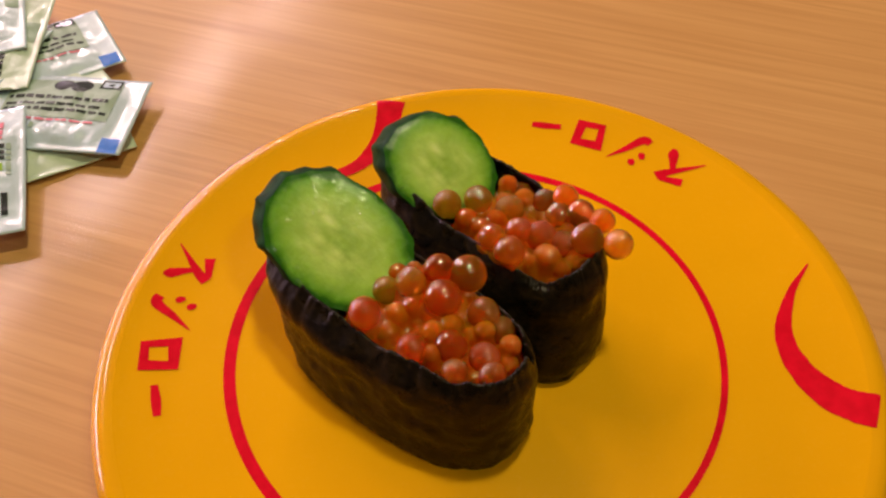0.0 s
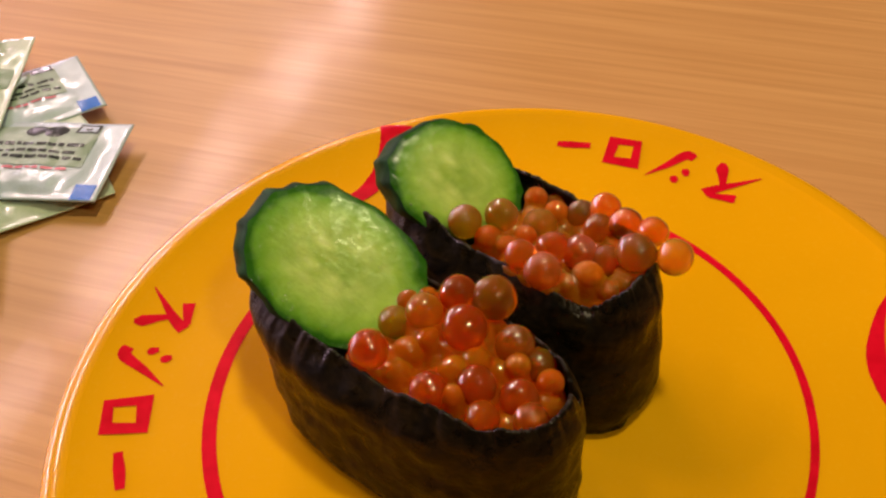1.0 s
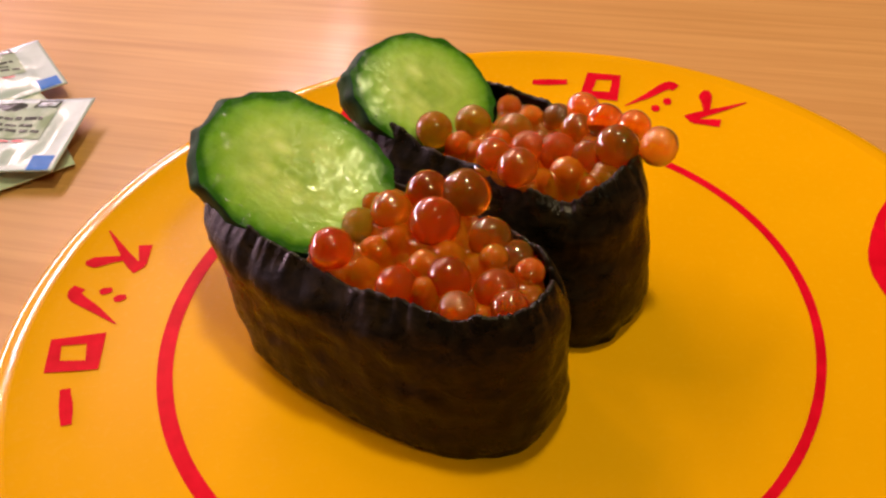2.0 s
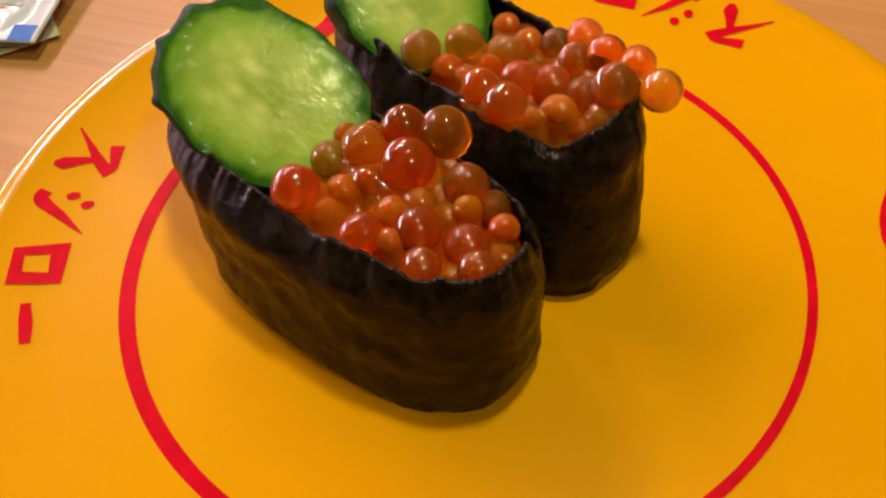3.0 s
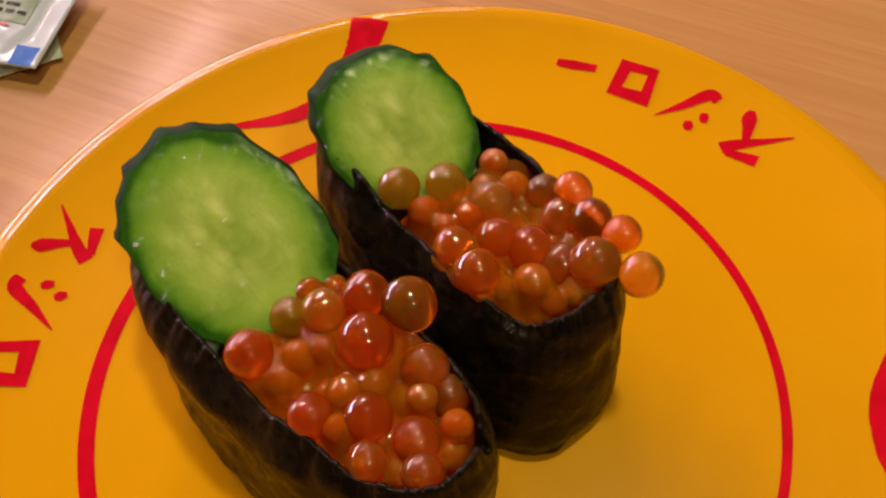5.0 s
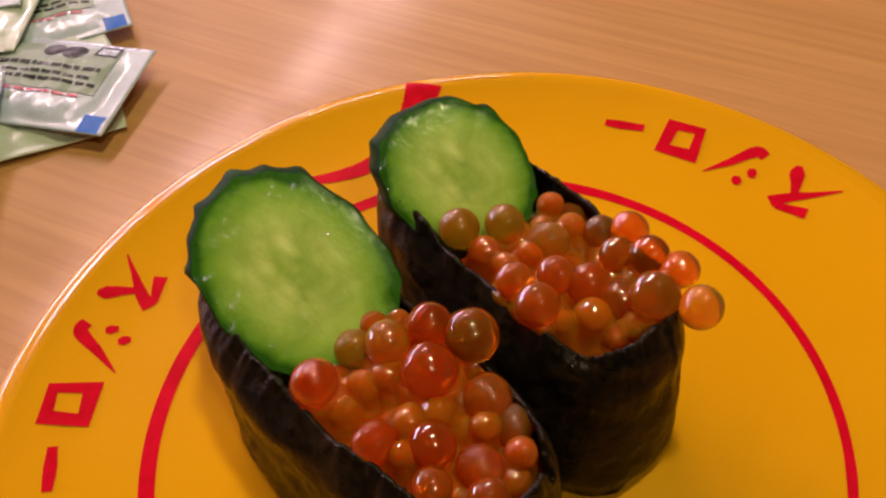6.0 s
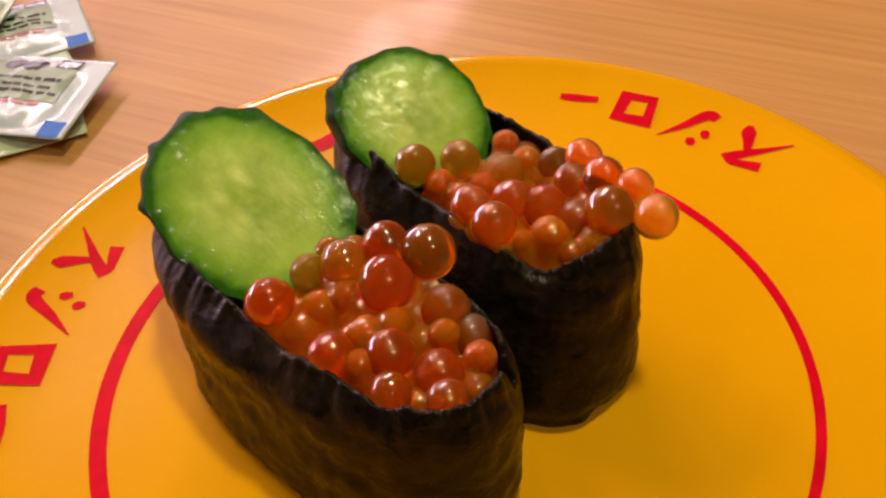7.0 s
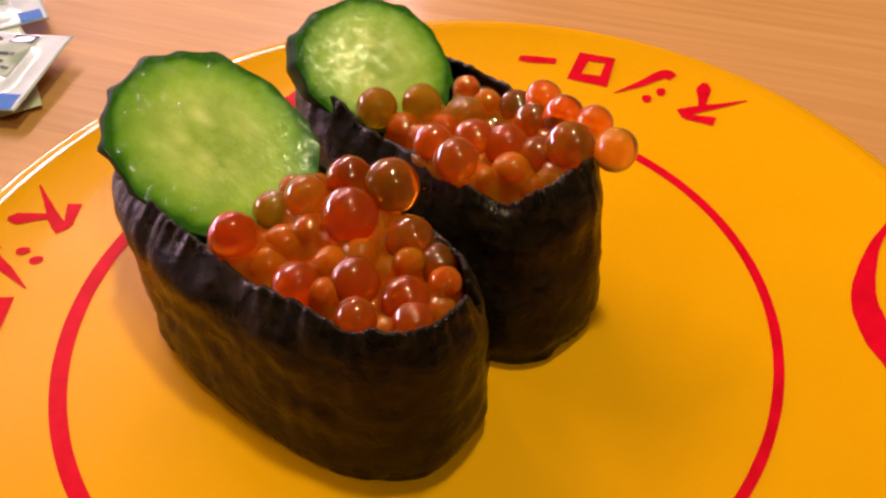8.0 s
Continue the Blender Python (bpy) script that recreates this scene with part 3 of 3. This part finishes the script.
part("nori_scrap", bm, NORI, back, "small curled scrap of seaweed", m=pose(-26.0 * MM, 5.4 * MM, 22.4 * MM, 0, 0, 30))
cucumber(back, pose(-23.4 * MM, 15.0 * MM, 23.8 * MM, 8, 25, 0), 11.6, 10.3, 11.0, (-0.5, 0.1))
heap = roe_pile(BACK, back, to_local([(-5.4, 18.1, 22.2, 2.9), (0.7, 19.7, 21.7, 3.0), (6.9, 17.6, 20.9, 3.0), (6.1, 5.0, 23.2, 3.1), (12.5, 9.9, 21.6, 3.1), (20.7, 7.2, 23.8, 3.3), (26.2, 5.2, 24.6, 2.9), (20.1, 13.5, 24.0, 2.8),
         (23.9, 11.3, 24.2, 2.6), (17.7, 18.4, 23.2, 2.7), (16.2, 15.1, 21.9, 2.7), (14.0, 19.6, 21.0, 2.6), (9.5, 23.5, 18.5, 3.0), (8.2, 10.8, 22.4, 2.8), (16.6, 8.1, 21.2, 2.9), (3.0, 8.5, 23.4, 2.7)], BACK_TURN), (0, 1, 2, 6), (-12, 17), 21.5, 5)
roe_mass(BACK, back, heap, (-15, 17), 20.4)

# ---- sachets beside the plate ----
LONG, WIDE = 45.0, 29.0


def film_height(x, y, seed):
    """The upper side of a filled sachet over its seal, in millimetres."""
    u, v = abs(2 * x / LONG), abs(2 * y / WIDE)
    fill = max(0, 1 - (u / 0.78) ** 4) * max(0, 1 - (v / 0.86) ** 4)
    crease = 0.45 * noise.noise((x * 0.16, y * 0.16, seed)) + 0.36 * noise.noise((x * 0.42, y * 0.33, seed + 4))
    curl = 0.5 * noise.noise((x * 0.05, y * 0.05, seed + 8))
    return 1.5 * fill + crease * (0.35 + fill) + curl


def sachet(m, seed, film, prints, label):
    ob = tagged(new("condiment_sachet"), label, "sachet", "pile of sachets")
    ob.matrix_world = m
    bm = bmesh.new()
    nx, ny = 44, 30
    grids = []
    for side in (1, -1):
        grid = []
        for i in range(nx + 1):
            row = []
            for j in range(ny + 1):
                x, y = LONG * (i / nx - 0.5), WIDE * (j / ny - 0.5)
                z = film_height(x, y, seed)
                curl = 0.5 * noise.noise((x * 0.05, y * 0.05, seed + 8))
                if side < 0:
                    z = curl - 0.55 * (z - curl) - 0.22
                if abs(x) > LONG * 0.43:
                    z += 0.06 * math.sin(x * 5)
                row.append(bm.verts.new((x * MM, y * MM, z * MM)))
            grid.append(row)
        grids.append(grid)
    for grid in grids:
        for i in range(nx):
            for j in range(ny):
                bm.faces.new((grid[i][j], grid[i + 1][j], grid[i + 1][j + 1], grid[i][j + 1]))
    a, b = grids
    for i in range(nx):
        for j in (0, ny):
            bm.faces.new((a[i][j], a[i + 1][j], b[i + 1][j], b[i][j]))
    for j in range(ny):
        for i in (0, nx):
            bm.faces.new((a[i][j], a[i][j + 1], b[i][j + 1], b[i][j]))
    pack = part("packet", bm, film, ob)
    for k, (name, mat, x0, x1, y0, y1, rounded) in enumerate(prints):
        bm = bmesh.new()
        cols, lines = max(2, int((x1 - x0) / 1.0)), max(2, int((y1 - y0) / 1.0))
        lift = 0.16 + 0.03 * (k if k < 7 else 4)
        rows = []
        for i in range(cols + 1):
            row = []
            for j in range(lines + 1):
                s, t = 2 * i / cols - 1, 2 * j / lines - 1
                if rounded:
                    s, t = s * math.sqrt(1 - t * t / 2), t * math.sqrt(1 - s * s / 2)
                x, y = (x0 + x1) / 2 + s * (x1 - x0) / 2, (y0 + y1) / 2 + t * (y1 - y0) / 2
                z = film_height(x, y, seed) + (0.06 * math.sin(x * 5) if abs(x) > LONG * 0.43 else 0)
                row.append(bm.verts.new((x * MM, y * MM, (z + lift) * MM)))
            rows.append(row)
        for i in range(cols):
            for j in range(lines):
                bm.faces.new((rows[i][j], rows[i + 1][j], rows[i + 1][j + 1], rows[i][j + 1]))
        part(name, bm, mat, pack)
    return ob


def lettering(x0, x1, y, height, seed, mat):
    """A line of writing too small to read: plain bars of uneven length."""
    rnd, x, out = random.Random(seed), x0, []
    while x < x1 - 1:
        w = rnd.uniform(1.0, 3.4)
        out.append(("lettering_bar", mat, x, min(x + w, x1), y, y + height, False))
        x += w + rnd.uniform(0.35, 0.8)
    return out


BACK_PRINT = [("blue_corner", BLUE_INK, 15.8, 21.2, -14.2, -8.9, False), ("grey_panel", GREY_INK, -17.0, 15.0, -3.5, 12.2, False), ("dark_leaf", BLACK_INK, 0.6, 6.8, 6.6, 12.6, True),
              ("dark_leaf", BLACK_INK, -4.6, 1.0, 7.2, 12.4, True), ("boxed_mark", BLACK_INK, 8.6, 14.6, 9.4, 13.6, False), ("boxed_mark", WHITE_FILM, 9.3, 13.9, 10.1, 12.9, False), ("inner_mark", BLACK_INK, 10.6, 12.6, 10.7, 12.3, True)]
BACK_PRINT += lettering(-16, 14, 3.4, 1.3, 1, BLACK_INK) + lettering(-16, 13, 0.9, 1.0, 2, BLACK_INK) + lettering(-16, 14, -1.2, 1.1, 3, BLACK_INK)
BACK_PRINT += lettering(-15, 12, -4.9, 0.8, 4, PINK_INK) + lettering(-16, -4, -7.9, 2.0, 5, GREY_INK)
FACE_PRINT = [("dark_leaf", BLACK_INK, 4.5, 12.5, -6.0, 2.5, True), ("white_leaf", WHITE_FILM, 6.5, 15.0, 0.5, 5.5, True), ("lime_band", LIME_INK, -1.0, 1.2, 2.0, 9.0, False), ("lime_band", LIME_INK, 5.5, 8.0, -2.0, 0.0, False),
              ("dark_band", BLACK_INK, 9.5, 16.5, 8.8, 10.4, False)]
FACE_PRINT += lettering(-17, -9, 7.5, 1.5, 6, PINK_INK) + lettering(-17, -6, 3.5, 2.0, 7, BLACK_INK) + lettering(-8, -2, 7.5, 2.0, 8, BLACK_INK) + lettering(-8, 3, 9.8, 1.2, 9, GREY_INK) + lettering(-12, 2, -1.0, 2.2, 10, BLACK_INK)
EDGE_PRINT = [("grey_panel", GREY_INK, -6, 3, 9.0, 12.6, False)] + lettering(9, 17, 4.0, 1.8, 11, BLACK_INK) + lettering(-14, 10, 0.0, 1.4, 12, PINK_INK) + lettering(-16, 12, -4.0, 1.6, 13, BLACK_INK)

sachet(pose(-0.118, 0.0825, 0.0016, 0, 1, 28), 1.0, GREEN_FILM, FACE_PRINT, "pale green sachet lying flat under the other sachets")
sachet(pose(-0.1225, 0.0935, 0.0030, 1, -2, 38), 2.0, GREEN_FILM, FACE_PRINT, "pale green sachet half covered by a white one")
sachet(pose(-0.1145, 0.0907, 0.0050, 2, 0, -7), 3.0, WHITE_FILM, BACK_PRINT, "white foil sachet with small print and a blue corner")
sachet(pose(-0.128, 0.1155, 0.0048, 1, 2, 31), 4.0, WHITE_FILM, BACK_PRINT, "white foil sachet with a blue corner, partly covered")
sachet(pose(-0.1408, 0.1200, 0.0078, 2, 2, -86), 5.0, GREEN_FILM, EDGE_PRINT, "pale green sachet lying across the pile")
sachet(pose(-0.146, 0.1085, 0.0075, 0, 0, -110), 6.0, WHITE_FILM, EDGE_PRINT, "white sachet with pink print in the pile")
sachet(pose(-0.1305, 0.0640, 0.0072, 0, 4, -75), 7.0, WHITE_FILM, FACE_PRINT, "white sachet with a dark and lime picture")
sachet(pose(-0.149, 0.1310, 0.0108, 1, 3, -73), 8.0, WHITE_FILM, EDGE_PRINT, "white sachet on top of the pile with pink print")
